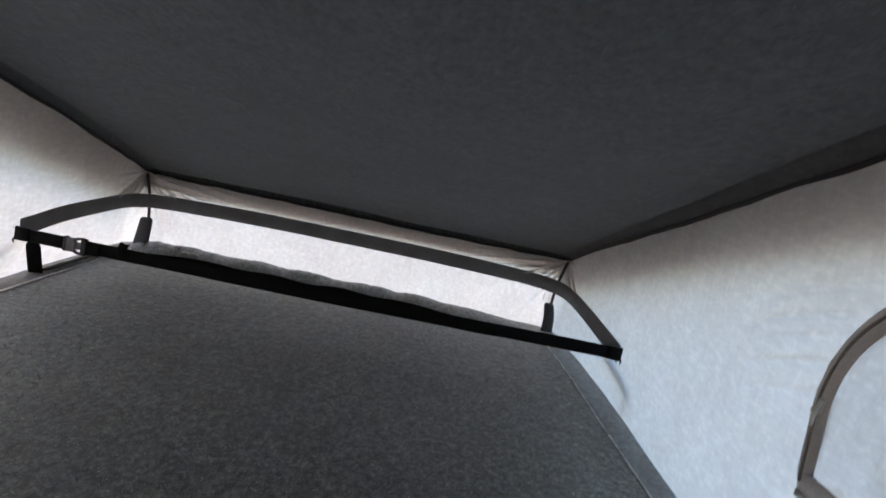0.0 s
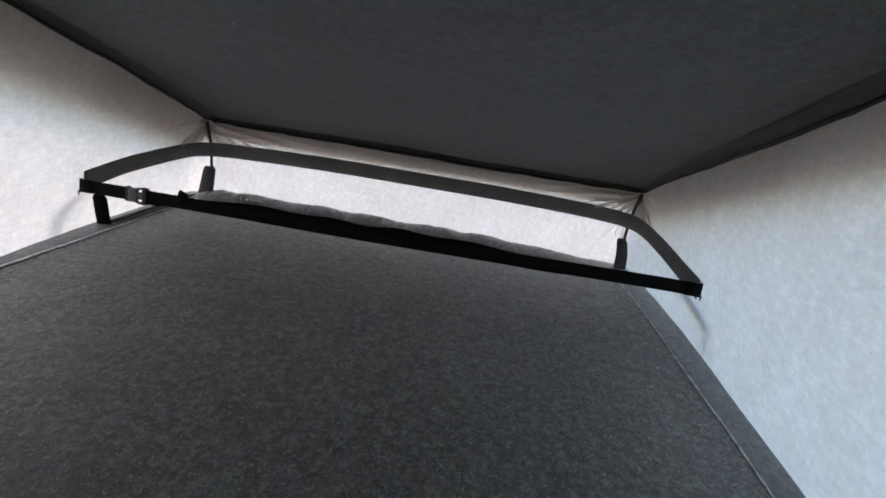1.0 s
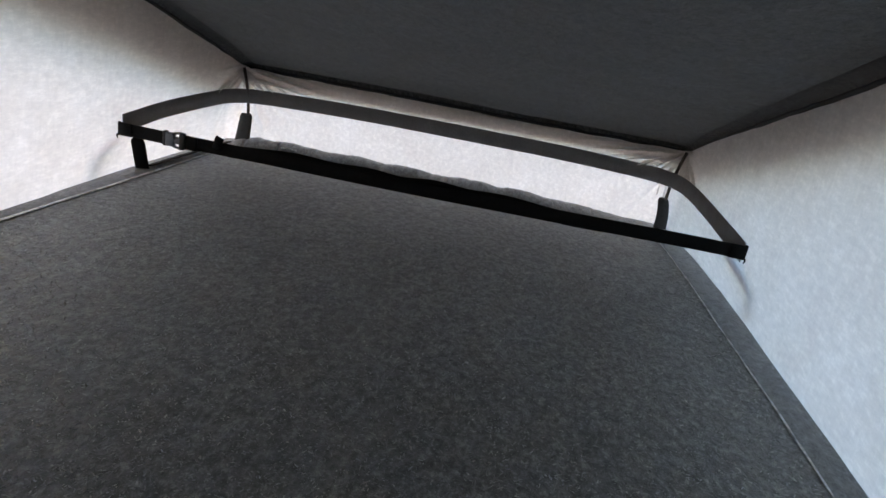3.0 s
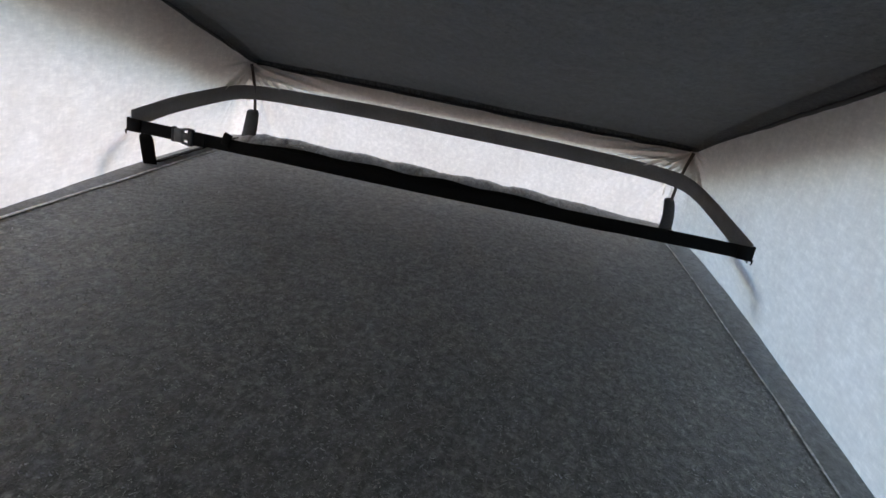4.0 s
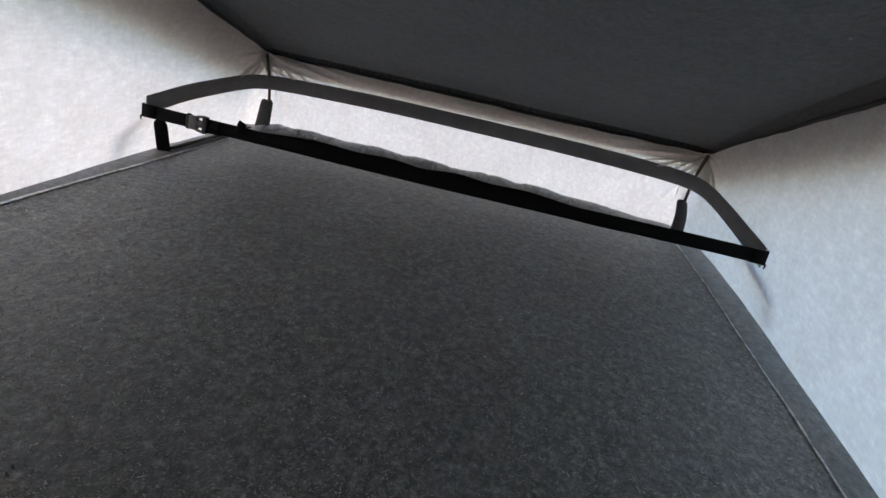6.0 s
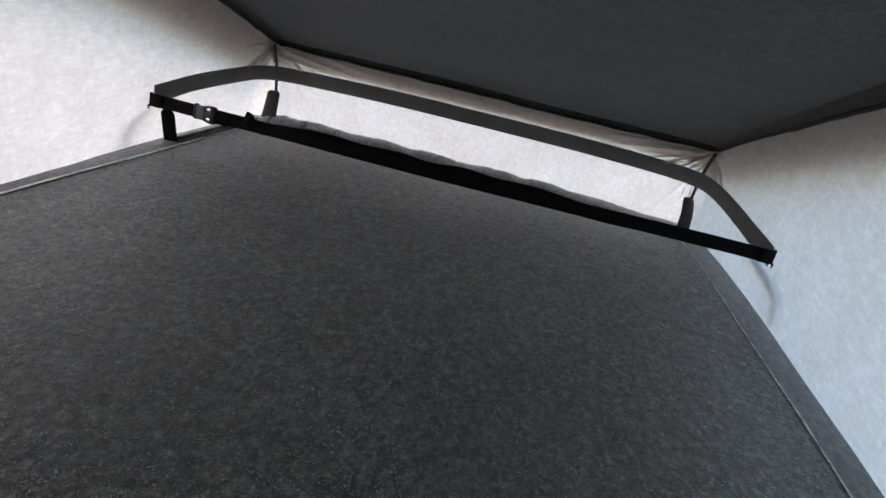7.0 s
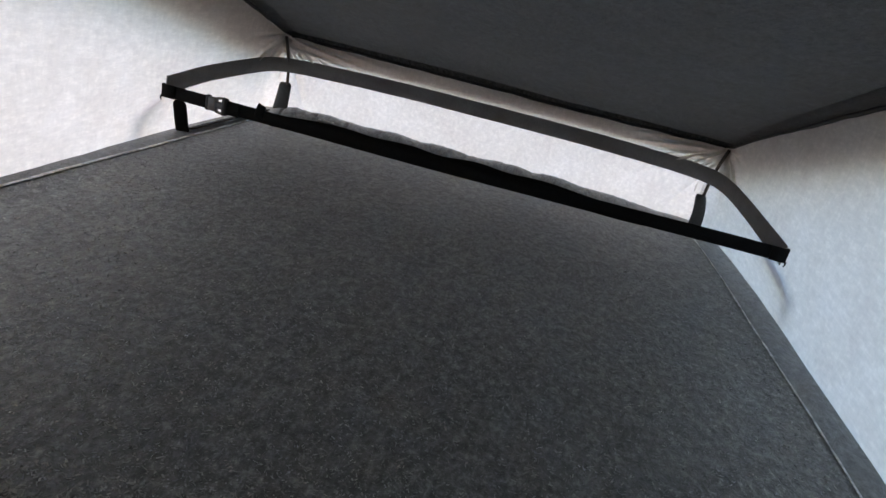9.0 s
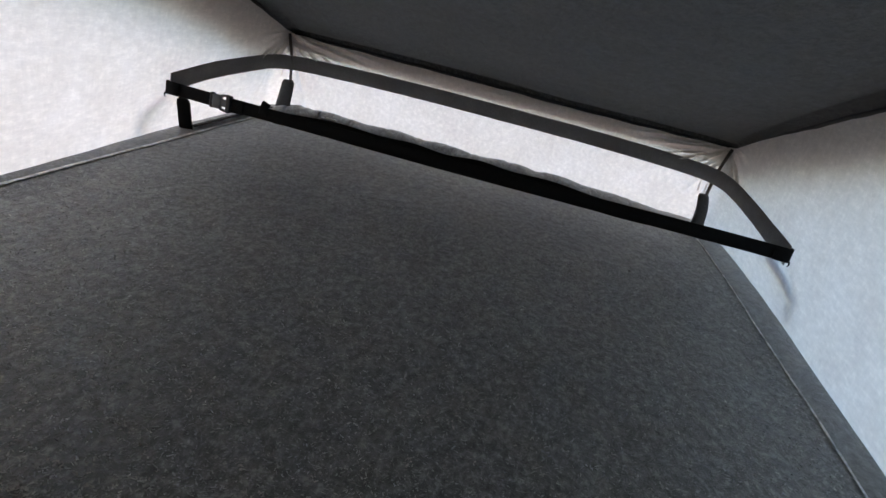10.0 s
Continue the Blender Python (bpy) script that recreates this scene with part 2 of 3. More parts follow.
def wall_point(seg, f, v, rough=True, wide=0.025):
    """The cloth: seg is L, A, B, C or R round the tent, f runs along it, v from the floor (0) to the roof (1)."""
    for _ in range(3):
        top = END_TOP if _ == 0 else roof_edge(x, y)
        z = v * top if seg in "LR" else v * (END_TOP if _ == 0 else top)
        r = corner_round(z, wide)
        yb = 0.004 + 0.008 * v
        if seg in "LR":
            side = -1 if seg == "L" else 1
            g = f if seg == "L" else 1 - f
            y = REAR + (yb - r - REAR) * (1 - (1 - g) ** 1.9)
            x = side * (half_low(side, y) * (1 - v) + half_top(side, y) * v)
            n = Vector((-side, 0, 0))
        elif seg == "B":
            e = 0.5 - 0.5 * math.cos(math.pi * f) if rough else f
            e = 0.5 * f + 0.5 * e
            a, b = (half_low(k, -r) * (1 - v) + half_top(k, -r) * v - r for k in (-1, 1))
            x, y = -a + (a + b) * e, yb
            n = Vector((0, -1, 0))
        else:
            side = -1 if seg == "A" else 1
            k = math.pi / 2 * (f if seg == "A" else 1 - f)
            n = Vector((-side * math.cos(k), -math.sin(k), 0))
            half = half_low(side, -r) * (1 - v) + half_top(side, -r) * v
            x, y = side * (half - r) - n.x * r, yb - r - n.y * r
    p = Vector((x, y, z))
    if rough:
        p += n * cloth_relief(x, y, z, roof_edge(x, y), seg)
    return p


def cloth_relief(x, y, z, top, seg):
    """How far the cloth stands in from its plan: gathers at the two low corners, folds below the cinch strap, soft waves."""
    side = -1 if x < 0 else 1
    fade = smoothstep(0, 0.012, z) * smoothstep(0, 0.006, top - z)
    corner = half_top(side, 0)
    along = math.hypot(corner - abs(x), y)
    # gathers that fan out from where the cloth is gripped
    drop = END_TOP + 0.006 - z
    rho = math.hypot(along, drop)
    way = 1 if seg in "LR" or (seg in "AC" and abs(y) > corner - abs(x)) else -1
    theta = math.atan2(along, max(drop, 0.0001)) * way
    comb = (1 - abs(math.sin(6.5 * theta + 0.4 * side))) ** 2.2 + 0.5 * (1 - abs(math.sin(11 * theta + 1.3 * side)))
    d = 0.031 * comb * math.exp(-rho / (0.080 if seg == "B" else 0.055)) * smoothstep(0.002, 0.02, rho)
    if seg == "B":
        stretch = math.exp(-((along - 0.10) / 0.09) ** 2) * smoothstep(0.14, 0.165, z)
        d += 0.009 * stretch * math.sin(300 * (z - 0.19) + 40 * along + 3 * side)
    # the cloth is drawn in at the ends of the strap and hangs in a fold from there
    if seg in "LR":
        u = y + 0.53
        d += (0.009 if side < 0 else 0.0) * math.exp(-(u / 0.05) ** 2 - ((z - 0.10) / 0.03) ** 2)
        bend = -0.075 * smoothstep(0.095, 0.045, z) + 0.02 * smoothstep(0.035, 0.0, z)
        ridge = (u - bend) / 0.012
        d += 0.003 * (math.exp(-ridge * ridge) if ridge < 0 else math.exp(-ridge * ridge / 9)) * smoothstep(0.115, 0.08, z) * smoothstep(0.0, 0.03, z)
    # creases drawn towards the zipped window
    if seg == "R":
        w = smoothstep(-0.90, -1.04, y) * smoothstep(-1.155, -1.11, y)
        for rise, deep in ((0.0, 0.007), (-0.052, 0.006), (0.030, 0.004), (-0.024, 0.003), (-0.085, 0.003)):
            at = 0.322 + rise + 0.35 * (-1.03 - y) + 0.004 * math.sin(17 * y)
            d += deep * w * math.exp(-((z - at) / 0.0045) ** 2)
    d += 0.006 * wave(x * 3, y * 2.2 + 4, z * 4) + 0.0025 * wave(x * 9 + 3, y * 9, z * 12)
    return d * fade


def in_window(p):
    """Whether a place on the right-hand cloth lies within the zipped window."""
    y, z = p.y + 1.443, p.z
    if abs(y) > 0.292 or z < 0.191:
        return False
    return z < 0.26 or (y / 0.292) ** 2 + ((z - 0.26) / 0.180) ** 2 < 1


def cloth_wall(name, segs, label, nv):
    bm = bmesh.new()
    cols = []
    for seg, a, b, count in segs:
        for i in range(count + 1):
            if i == 0 and cols:
                continue
            f = a + (b - a) * i / count
            cols.append([wall_point(seg, f, j / nv) for j in range(nv + 1)])
    sheet(bm, cols)
    if name == "wall_right":
        bmesh.ops.delete(bm, geom=[f for f in bm.faces if in_window(f.calc_center_median())], context="FACES")
    return tagged(part(name, bm, CLOTH), label, "wall", kind="structure")


wall_left = cloth_wall("wall_left", [("L", 0, 1, 260), ("A", 0, 0.5, 8)], "pale translucent tent cloth lit from outside, shaded under the roof", 90)
wall_back = cloth_wall("wall_back", [("A", 0.5, 1, 8), ("B", 0, 1, 240), ("C", 0, 0.5, 8)], "bright backlit strip of pale tent cloth, gathered at its corners", 60)
wall_right = cloth_wall("wall_right", [("C", 0.5, 1, 8), ("R", 0, 1, 260)], "pale translucent tent cloth with bluish daylight and soft creases", 150)


def tuck(parent, seg, side, reach, low, width, high=None):
    """A narrow fold of doubled cloth that runs down from a corner's grip to a place on the wall."""
    corner = half_top(side, 0)
    bm = bmesh.new()
    rows = []
    for i in range(15):
        f = i / 14
        z = (high or END_TOP - 0.004) + (low - (high or END_TOP - 0.004)) * f
        d = reach * f ** 0.85 + (0.004 if not high else reach * (1 - f))
        w = width * (0.18 + 0.82 * smoothstep(0, 0.8, f)) * (1 if not high else 0.7)
        ring = []
        for k in range(7):
            e = (k - 3) / 3
            a = d + w * e
            lift = 0.0015 + 0.85 * w * math.cos(e * math.pi / 2) + 0.0006 * wave(f * 9, e, reach * 90)
            r = corner_round(z)
            if seg == "B":
                x, y = side * (corner + 0.012 * (1 - z / END_TOP) * (1 if side < 0 else -1) - a), 0.008
                if a < r:
                    y -= r - math.sqrt(max(0.0, r * r - (r - a) ** 2))
                p = Vector((x, y - lift, z))
            else:
                y = 0.004 - a
                x = half_low(side, y) * (1 - z / roof_edge(side * 0.6, y)) + half_top(side, y) * z / roof_edge(side * 0.6, y)
                if a < r:
                    x -= r - math.sqrt(max(0.0, r * r - (r - a) ** 2))
                p = Vector((side * (x - lift), y, z))
            p += Vector((0, -1, 0) if seg == "B" else (-side, 0, 0)) * cloth_relief(p.x, p.y, p.z, roof_edge(p.x, p.y), seg)
            ring.append(p)
        rows.append(ring)
    sheet(bm, rows)
    return part("tuck", bm, CLOTH, parent)


for side, wall in ((-1, wall_left), (1, wall_right)):
    for reach, width in ((0.027, 0.0052), (0.043, 0.006), (0.064, 0.0065), (0.095, 0.007), (0.135, 0.007)):
        tuck(wall_back, "B", side, reach * (1.2 if side > 0 else 1), 0.146, width)
        if reach < 0.1:
            tuck(wall, "L" if side < 0 else "R", side, reach * 1.25, 0.140, width)
    for reach in (0.030, 0.046) if side > 0 else ():
        tuck(wall_back, "B", side, reach, 0.080, 0.0028, 0.122)
# unseen closing wall, coloured dark so it sends no light forward
bm = bmesh.new()
sheet(bm, [[(x, REAR + 0.01 * math.sin(3 * v + x), v * roof_edge(x, REAR)) for v in (j / 20 for j in range(21))] for x in (-HALF + 2 * HALF * i / 24 for i in range(25))])
tagged(part("wall_rear", bm, FELT_COVE), "unseen plain closing wall at the high end, dark to hold back light", "wall", kind="structure")


# ---- roof ----
def roof_line(k, inset, lift):
    """A run of points round the roof's edge, from the rear left round the low end to the rear right."""
    pts = []
    for i in range(81):
        pts.append((-TOP_HALF + inset, REAR + (-0.15 * inset - REAR) * (1 - (1 - i / 80) ** 1.6)))
    for i in range(1, 80):
        pts.append((-TOP_HALF + inset + (TOP_HALF + half_top(1, 0) - 2 * inset) * i / 80, 0.012 - 0.15 * inset))
    for i in range(81):
        y = REAR + (-0.15 * inset - REAR) * (1 - (i / 80) ** 1.6)
        pts.append((half_top(1, y) - inset, y))
    return [Vector((x, y, roof_edge(x, y) + lift + k * wave(x * 14, y * 14, 3))) for x, y in pts]


COVE_IN, COVE_UP = 0.042, 0.012
bm = bmesh.new()
nx, ny = 70, 130
rows = []
for i in range(nx + 1):
    x = -TOP_HALF + COVE_IN - 0.01 + 2 * (TOP_HALF - COVE_IN + 0.01) * i / nx
    row = []
    for j in range(ny + 1):
        y = REAR + (0.004 - REAR) * j / ny
        row.append((x, y, roof_edge(x, y) + COVE_UP + 0.004 * math.cos(x / 0.6 * 1.5) + 0.004 * wave(x * 3, y * 3, 7) + 0.0012 * wave(x * 17, y * 17, 2)))
    rows.append(row)
sheet(bm, rows)
tagged(part("ceiling", bm, FELT_CEILING), "charcoal felt lining under the sloping tent roof", "ceiling", kind="structure")

bm = bmesh.new()
lint = random.Random(5)
for _ in range(80):
    x, y = lint.uniform(-0.5, 0.5), lint.uniform(-1.3, -0.15)
    z = roof_edge(x, y) + COVE_UP + 0.004 * math.cos(x / 0.6 * 1.5) + 0.004 * wave(x * 3, y * 3, 7) + 0.0012 * wave(x * 17, y * 17, 2) - 0.0012
    a, n = lint.uniform(0, 6.3), lint.uniform(0.0008, 0.0022)
    run = [(x + n * k * math.cos(a + 0.5 * k), y + n * k * math.sin(a + 0.5 * k), z - 0.0004 * (1 - k * k)) for k in (-1, 0, 1)]
    tube(bm, run, 0.00045, 4)
lint_bits = part("lint", bm, LINT, bpy.data.objects["ceiling"], "pale specks of lint")
lint_bits["kind"] = "stuff"

bm = bmesh.new()
lines = []
for k in range(6):
    a = k / 5
    lines.append(roof_line(0.003 * (1 - a), COVE_IN * (1 - math.cos(a * math.pi / 2)) - 0.004, COVE_UP * 1.4 * math.sin(a * math.pi / 2)))
sheet(bm, list(map(list, zip(*lines))))
cove = tagged(part("ceiling_edge", bm, FELT_COVE), "rolled dark felt edge where the roof lining meets the cloth", "trim", kind="structure")
bm = bmesh.new()
tube(bm, roof_line(0.003, -0.002, -0.001), 0.0042, 8)
tagged(part("ceiling_trim", bm, RUBBER), "thin black gripping bead along the roof edge", "trim", kind="structure")

# the shell outside, whose rim overhangs the cloth
RIM_OUT, RIM_DOWN = 0.085, 0.070
bm = bmesh.new()


def shell_ring(out, side_lift, end_lift, deep=1.0):
    """The rim hangs deeper along the sides than over the low end; its low corners are rounded, and deep lengthens it on the left."""
    xs, turn, low_end = TOP_HALF + out, 0.07, out - 0.048
    half = [(xs, REAR - out, side_lift), (xs, low_end - turn - 0.05, side_lift)]
    for i in range(7):
        a = math.pi / 2 * i / 6
        half.append((xs - turn * (1 - math.cos(a)), low_end - turn * (1 - math.sin(a)), side_lift + (end_lift - side_lift) * i / 6))
    pts = [(-x, y, lift * deep) for x, y, lift in half] + list(reversed(half))
    return [Vector((x, y, END_TOP - min(y, 0.0) * 0.268 + lift)) for x, y, lift in pts]


rings = [shell_ring(RIM_OUT, -RIM_DOWN, -0.033, 1.12), shell_ring(RIM_OUT + 0.006, 0.04, 0.04), shell_ring(RIM_OUT - 0.03, 0.065, 0.065)]
sheet(bm, rings, close=True)
bm.verts.ensure_lookup_table()
bm.faces.new(bm.verts[36:54])
bmesh.ops.recalc_face_normals(bm, faces=bm.faces)
tagged(part("roof_shell", bm, SHELL, smooth=False), "grey-brown hard shell roof with an overhanging rim", "roof", kind="structure").modifiers.new("thickness", "SOLIDIFY").thickness = 0.006

# ---- floor ----
HEM_BACK = -0.062


def hem_x(side, y):
    """Where the seam between the floor and its border runs."""
    if side < 0:
        return -0.579 - 0.004 * smoothstep(0.5, 0.9, -y) + 0.0015 * wave(1, y * 8, 0)
    return half_low(1, y) - 0.040 - 0.011 * smoothstep(-1.0, -0.6, y) + 0.0015 * wave(5, y * 8, 0)


def floor_z(x, y):
    return 0.0035 * wave(x * 3, y * 3, 5) + 0.001 * wave(x * 15, y * 15, 8) - 0.004


bm = bmesh.new()
rows = []
for i in range(91):
    u = i / 90
    row = []
    for j in range(151):
        y = REAR + (HEM_BACK + 0.004 - REAR) * j / 150
        x = hem_x(-1, y) * (1 - u) + hem_x(1, y) * u
        edge = min(u, 1 - u) * 1.18
        row.append((x, y, floor_z(x, y) * smoothstep(0, 0.05, edge) + 0.001))
    rows.append(row)
sheet(bm, rows)
floor = tagged(part("floor", bm, FELT_FLOOR), "charcoal flecked felt covering the tent floor", "floor", kind="structure")
for side, word in ((-1, "left"), (1, "right")):
    bm = bmesh.new()
    rows = []
    for j in range(141):
        y = REAR + (0.0 - REAR) * j / 140
        a, b = hem_x(side, y), side * (half_low(side, y) + 0.003)
        rows.append([(a + (b - a) * k / 6, y, 0.001 + 0.0012 * math.sin(math.pi * k / 6) + 0.005 * k / 6 + 0.0012 * wave(side * 3 + k, y * 12, 1)) for k in range(7)])
    sheet(bm, rows)
    tagged(part("floor_hem_" + word, bm, FELT_HEM), "grey felt border between floor and tent cloth", "hem", kind="structure")
    bm = bmesh.new()
    run = [(hem_x(side, y), y, 0.0030 + 0.0004 * wave(y * 30, side, 3)) for y in (REAR + (HEM_BACK - REAR) * j / 200 for j in range(201))]
    ribbon(bm, run, [(1, 0, 0)] * 201, lambda f: (0.0075 if side < 0 else 0.0038) + 0.0022 * wave(f * 90, side, 2), 0.0010, [(0, 0, 1)] * 201)
    tagged(part("floor_piping_" + word, bm, PIPING), "pale grey raised seam along the felt border, ridge highlight in its colour", "seam", kind="structure")
bm = bmesh.new()
rows = []
for i in range(601):
    a, b = -half_low(-1, 0) + 0.004, half_low(1, 0) - 0.004
    x = a + (b - a) * i / 600
    swell = 0.5 + 0.5 * math.sin(x * 41 + 3.5 * wave(x * 6, 1, 1))
    crease = abs(math.sin(x * 23 + 2.5 * wave(x * 9, 4, 1)))
    high = (0.018 + 0.006 * swell ** 0.7 + 0.003 * crease ** 0.4 + 0.002 * wave(x * 70, 2, 6)) * (0.25 + 0.75 * smoothstep(0, 0.10, x - a) * smoothstep(0, 0.42, b - x))
    notch = [min(abs(x + 0.010 * k / 8 - 0.093 * j - 0.022 * wave(j * 1.7, 3, 9)) for j in range(-7, 8)) for k in range(9)]
    cell = (x + 0.022 * wave(round(x / 0.093) * 1.7, 3, 9)) / 0.093
    lap = 0.0055 * (cell - math.floor(cell)) ** 1.5 * (0.3 + 0.7 * abs(wave(math.floor(cell) * 3.1, 8, 2)) * 2)
    dent = [0.009 * math.exp(-(q / 0.0036) ** 2) * math.sin(math.pi * min(1, k / 6)) for k, q in enumerate(notch)]
    rows.append([(x + 0.004 * wave(x * 20, k, 2), HEM_BACK + (0.006 - HEM_BACK) * k / 8, 0.0005 + high * math.sin(math.pi * 0.62 * k / 8) + lap * math.sin(math.pi * min(1, k / 7)) * high / 0.024 - dent[k] * high / 0.024 * (0.25 + 1.1 * abs(wave(math.floor(cell) * 2.3, 5, 7))) + 0.0016 * wave(x * 55, k * 0.9, 8) * (0 < k < 8)) for k in range(9)])
sheet(bm, rows)
hem_back = tagged(part("floor_hem_back", bm, FELT_HEM), "puckered grey felt border along the low end", "hem", kind="structure")
bm = bmesh.new()
block(bm, (2 * HALF + 0.06, -REAR + 0.06, 0.05), pose(0, REAR / 2, -0.034), 0.01)
tagged(part("base_shell", bm, SHELL, smooth=False), "grey-brown hard shell tray under the floor", "base", kind="structure")
bm = bmesh.new()
sheet(bm, [[(x, y, -0.060) for y in (-900, -40, -8, 0, 8, 40, 900)] for x in (-900, -40, -8, 0, 8, 40, 900)])
tagged(part("ground", bm, EARTH), "dry earth ground outside around the tent", "ground", kind="structure")


# ---- the cinch strap round the low end ----
def at_height(seg, f, z):
    v = z / END_TOP
    for _ in range(4):
        v = z / roof_edge(*wall_point(seg, f, v, False, 0.04).xy)
    return wall_point(seg, f, v, False, 0.04)


TIP_Y, TIP_Z, WIDE, THIN = -0.518, 0.108, 0.037, 0.0245
cinch = thing("cinch_strap", (0, -0.25, 0.1), "grey and black webbing strap buckled across the low end", "strap")
inside = Matrix.Translation((0, 0.25, -0.1))


def strap_part(name, bm, material, label="", parent=None):
    bmesh.ops.transform(bm, matrix=inside, verts=bm.verts)
    return part(name, bm, material, parent or cinch, label)


bm = bmesh.new()
line = []
for seg, a, b, n in (("L", 0.50, 1, 60), ("A", 0, 1, 16), ("B", 0, 1, 60), ("C", 0, 1, 16), ("R", 0, 0.50, 60)):
    for i in range(n + (seg == "R")):
        p = at_height(seg, a + (b - a) * i / n, 0.13)
        if p.y < TIP_Y:
            continue
        along = min(1, p.y / TIP_Y) if seg in "LR" else 0.0
        z = TIP_Z + 0.004 * (seg == "L") * smoothstep(0.2, 1, along) + (0.131 - TIP_Z) * (1 - max(along, 0) ** 1.6) + 0.010 * math.exp(-(p.x / 0.45) ** 4) * (seg == "B")
        p = at_height(seg, a + (b - a) * i / n, z)
        line.append((seg, p))
path, outs = [], []
for i, (seg, p) in enumerate(line):
    q = line[min(i + 1, len(line) - 1)][1] - line[max(i - 1, 0)][1]
    n = Vector((q.y, -q.x, 0)).normalized()
    tip = smoothstep(-0.34, TIP_Y, p.y) * (0.011 if seg == "L" else -0.002)
    near = math.exp(-(math.hypot(abs(p.x) - 0.57, p.y + 0.03) / 0.055) ** 2)
    path.append(p + n * (0.010 + (0.011 if p.x > 0 else 0.010) * near + tip + 0.002 * wave(p.x * 9, p.y * 9, 6)))
    outs.append(n)
# even steps, then rounded off where it turns the corners
steps = np.array([tuple(p) for p in path])
run = np.concatenate([[0], np.cumsum(np.linalg.norm(np.diff(steps, axis=0), axis=1))])
even = np.linspace(0, run[-1], 241)
steps = np.stack([np.interp(even, run, steps[:, k]) for k in range(3)], axis=1)
for _ in range(1):
    padded = np.concatenate([np.repeat(steps[:1], 5, 0), steps, np.repeat(steps[-1:], 5, 0)])
    smooth = np.mean([padded[k:k + 241] for k in range(11)], axis=0)
    keep = np.clip(np.minimum(np.arange(241), 240 - np.arange(241)) / 12, 0, 1)[:, None]
    steps = smooth * keep + steps * (1 - keep)
path = [Vector(p) for p in steps]
outs = []
for i in range(241):
    q = path[min(i + 1, 240)] - path[max(i - 1, 0)]
    outs.append(Vector((q.y, -q.x, 0)).normalized())
ribbon(bm, path, [(0, 0, 1)] * 241, WIDE, 0.0022, outs)
strap_part("band", bm, BAND, "grey webbing band lying against the cloth")
TIP_L, TIP_R = path[0].copy(), path[-1].copy()

bm = bmesh.new()
front = []
for i in range(121):
    f = i / 120
    x = TIP_L.x + 0.001 + (TIP_R.x - TIP_L.x - 0.001) * f
    front.append(Vector((x, TIP_Y - 0.004 - 0.004 * math.sin(math.pi * f) + 0.001 * wave(x * 6, 2, 2), TIP_Z - 0.004 + 0.001 * smoothstep(0.05, 0.3, f) + 0.006 * smoothstep(0.4, 1, f) + 0.001 * wave(x * 5, 3, 4))))


def on_strap(x, dy=0.0, dz=0.0):
    f = (x - front[0].x) / (front[-1].x - front[0].x) * 120
    i = min(119, max(0, int(f)))
    return front[i].lerp(front[i + 1], f - i) + Vector((0, dy, dz))


short = [p for p in front if p.x < -0.500] + [on_strap(-0.495)]
long = [on_strap(-0.463)] + [p for p in front if p.x > -0.460]
for run in (short, long):
    bm = bmesh.new()
    ribbon(bm, run, [(0, 0.10, 1)] * len(run), THIN, 0.0026, [(0, 1, 0)] * len(run))
    strap_part("strap", bm, STRAP, "black webbing strap pulled tight")

# a second black strip behind the strap, riding up above it in waves
bm = bmesh.new()
xs = [-0.37 + 0.72 * i / 90 for i in range(91)]
run = [on_strap(x, 0.010 + 0.004 * math.sin(x * 21), 0.0085 * smoothstep(-0.36, -0.20, x) * smoothstep(0.40, 0.05, x) + 0.0022 * math.sin(x * 34 + 2 * math.sin(x * 9)) - 0.003) for x in xs]
ribbon(bm, run, [(0, 0.2, 1)] * 91, THIN, 0.0026, [(0, 1, 0)] * 91)
strap_part("black_strip", bm, STRAP, "second black strip behind the strap, riding above it in waves")
# doubled end at the adjuster
bm = bmesh.new()
run = [on_strap(x, -0.0034, -0.0005) for x in (-0.456 + 0.003 * i for i in range(9))]
ribbon(bm, run, [(0, 0.10, 1)] * 9, THIN + 0.002, 0.0026, [(0, 1, 0)] * 9)
strap_part("strap_fold", bm, STRAP)
bm = bmesh.new()
p = on_strap(-0.386, -0.003, 0.010)
ribbon(bm, [p + Vector(v) for v in ((-0.006, 0, -0.012), (-0.003, -0.001, 0.0), (-0.001, -0.002, 0.007), (0.001, 0.000, 0.012))], [(1, 0, -0.35)] * 4, 0.017, 0.0026, [(0, 1, 0.2)] * 4)
strap_part("strap_tail", bm, STRAP)
for tip, side, end in ((TIP_L, -1, front[0]), (TIP_R, 1, front[-1])):
    bm = bmesh.new()
    pts = [end + Vector((0.0, 0.003, 0.001)), end + Vector((0.0025 * side, 0.0, 0.001)), end + Vector((0.0015 * side, -0.0032, 0)), end + Vector((-0.026 * side, -0.0034, 0))]
    ribbon(bm, pts, [(0, 0, 1)] * 4, THIN + 0.001, 0.0026, [(side, 0.3, 0), (side, -0.5, 0), (side * 0.4, -1, 0), (0, -1, 0)])
    strap_part("strap_end", bm, STRAP, "stitched fold at the end of the strap")
    bm = bmesh.new()
    tube(bm, [end + Vector(v) for v in ((side * 0.003, -0.003, -0.010), (side * 0.0035, -0.004, -0.015), (side * 0.0025, -0.003, -0.019))], lambda f: 0.0022 - 0.0012 * f, 5)
    strap_part("loose_thread", bm, STRAP)

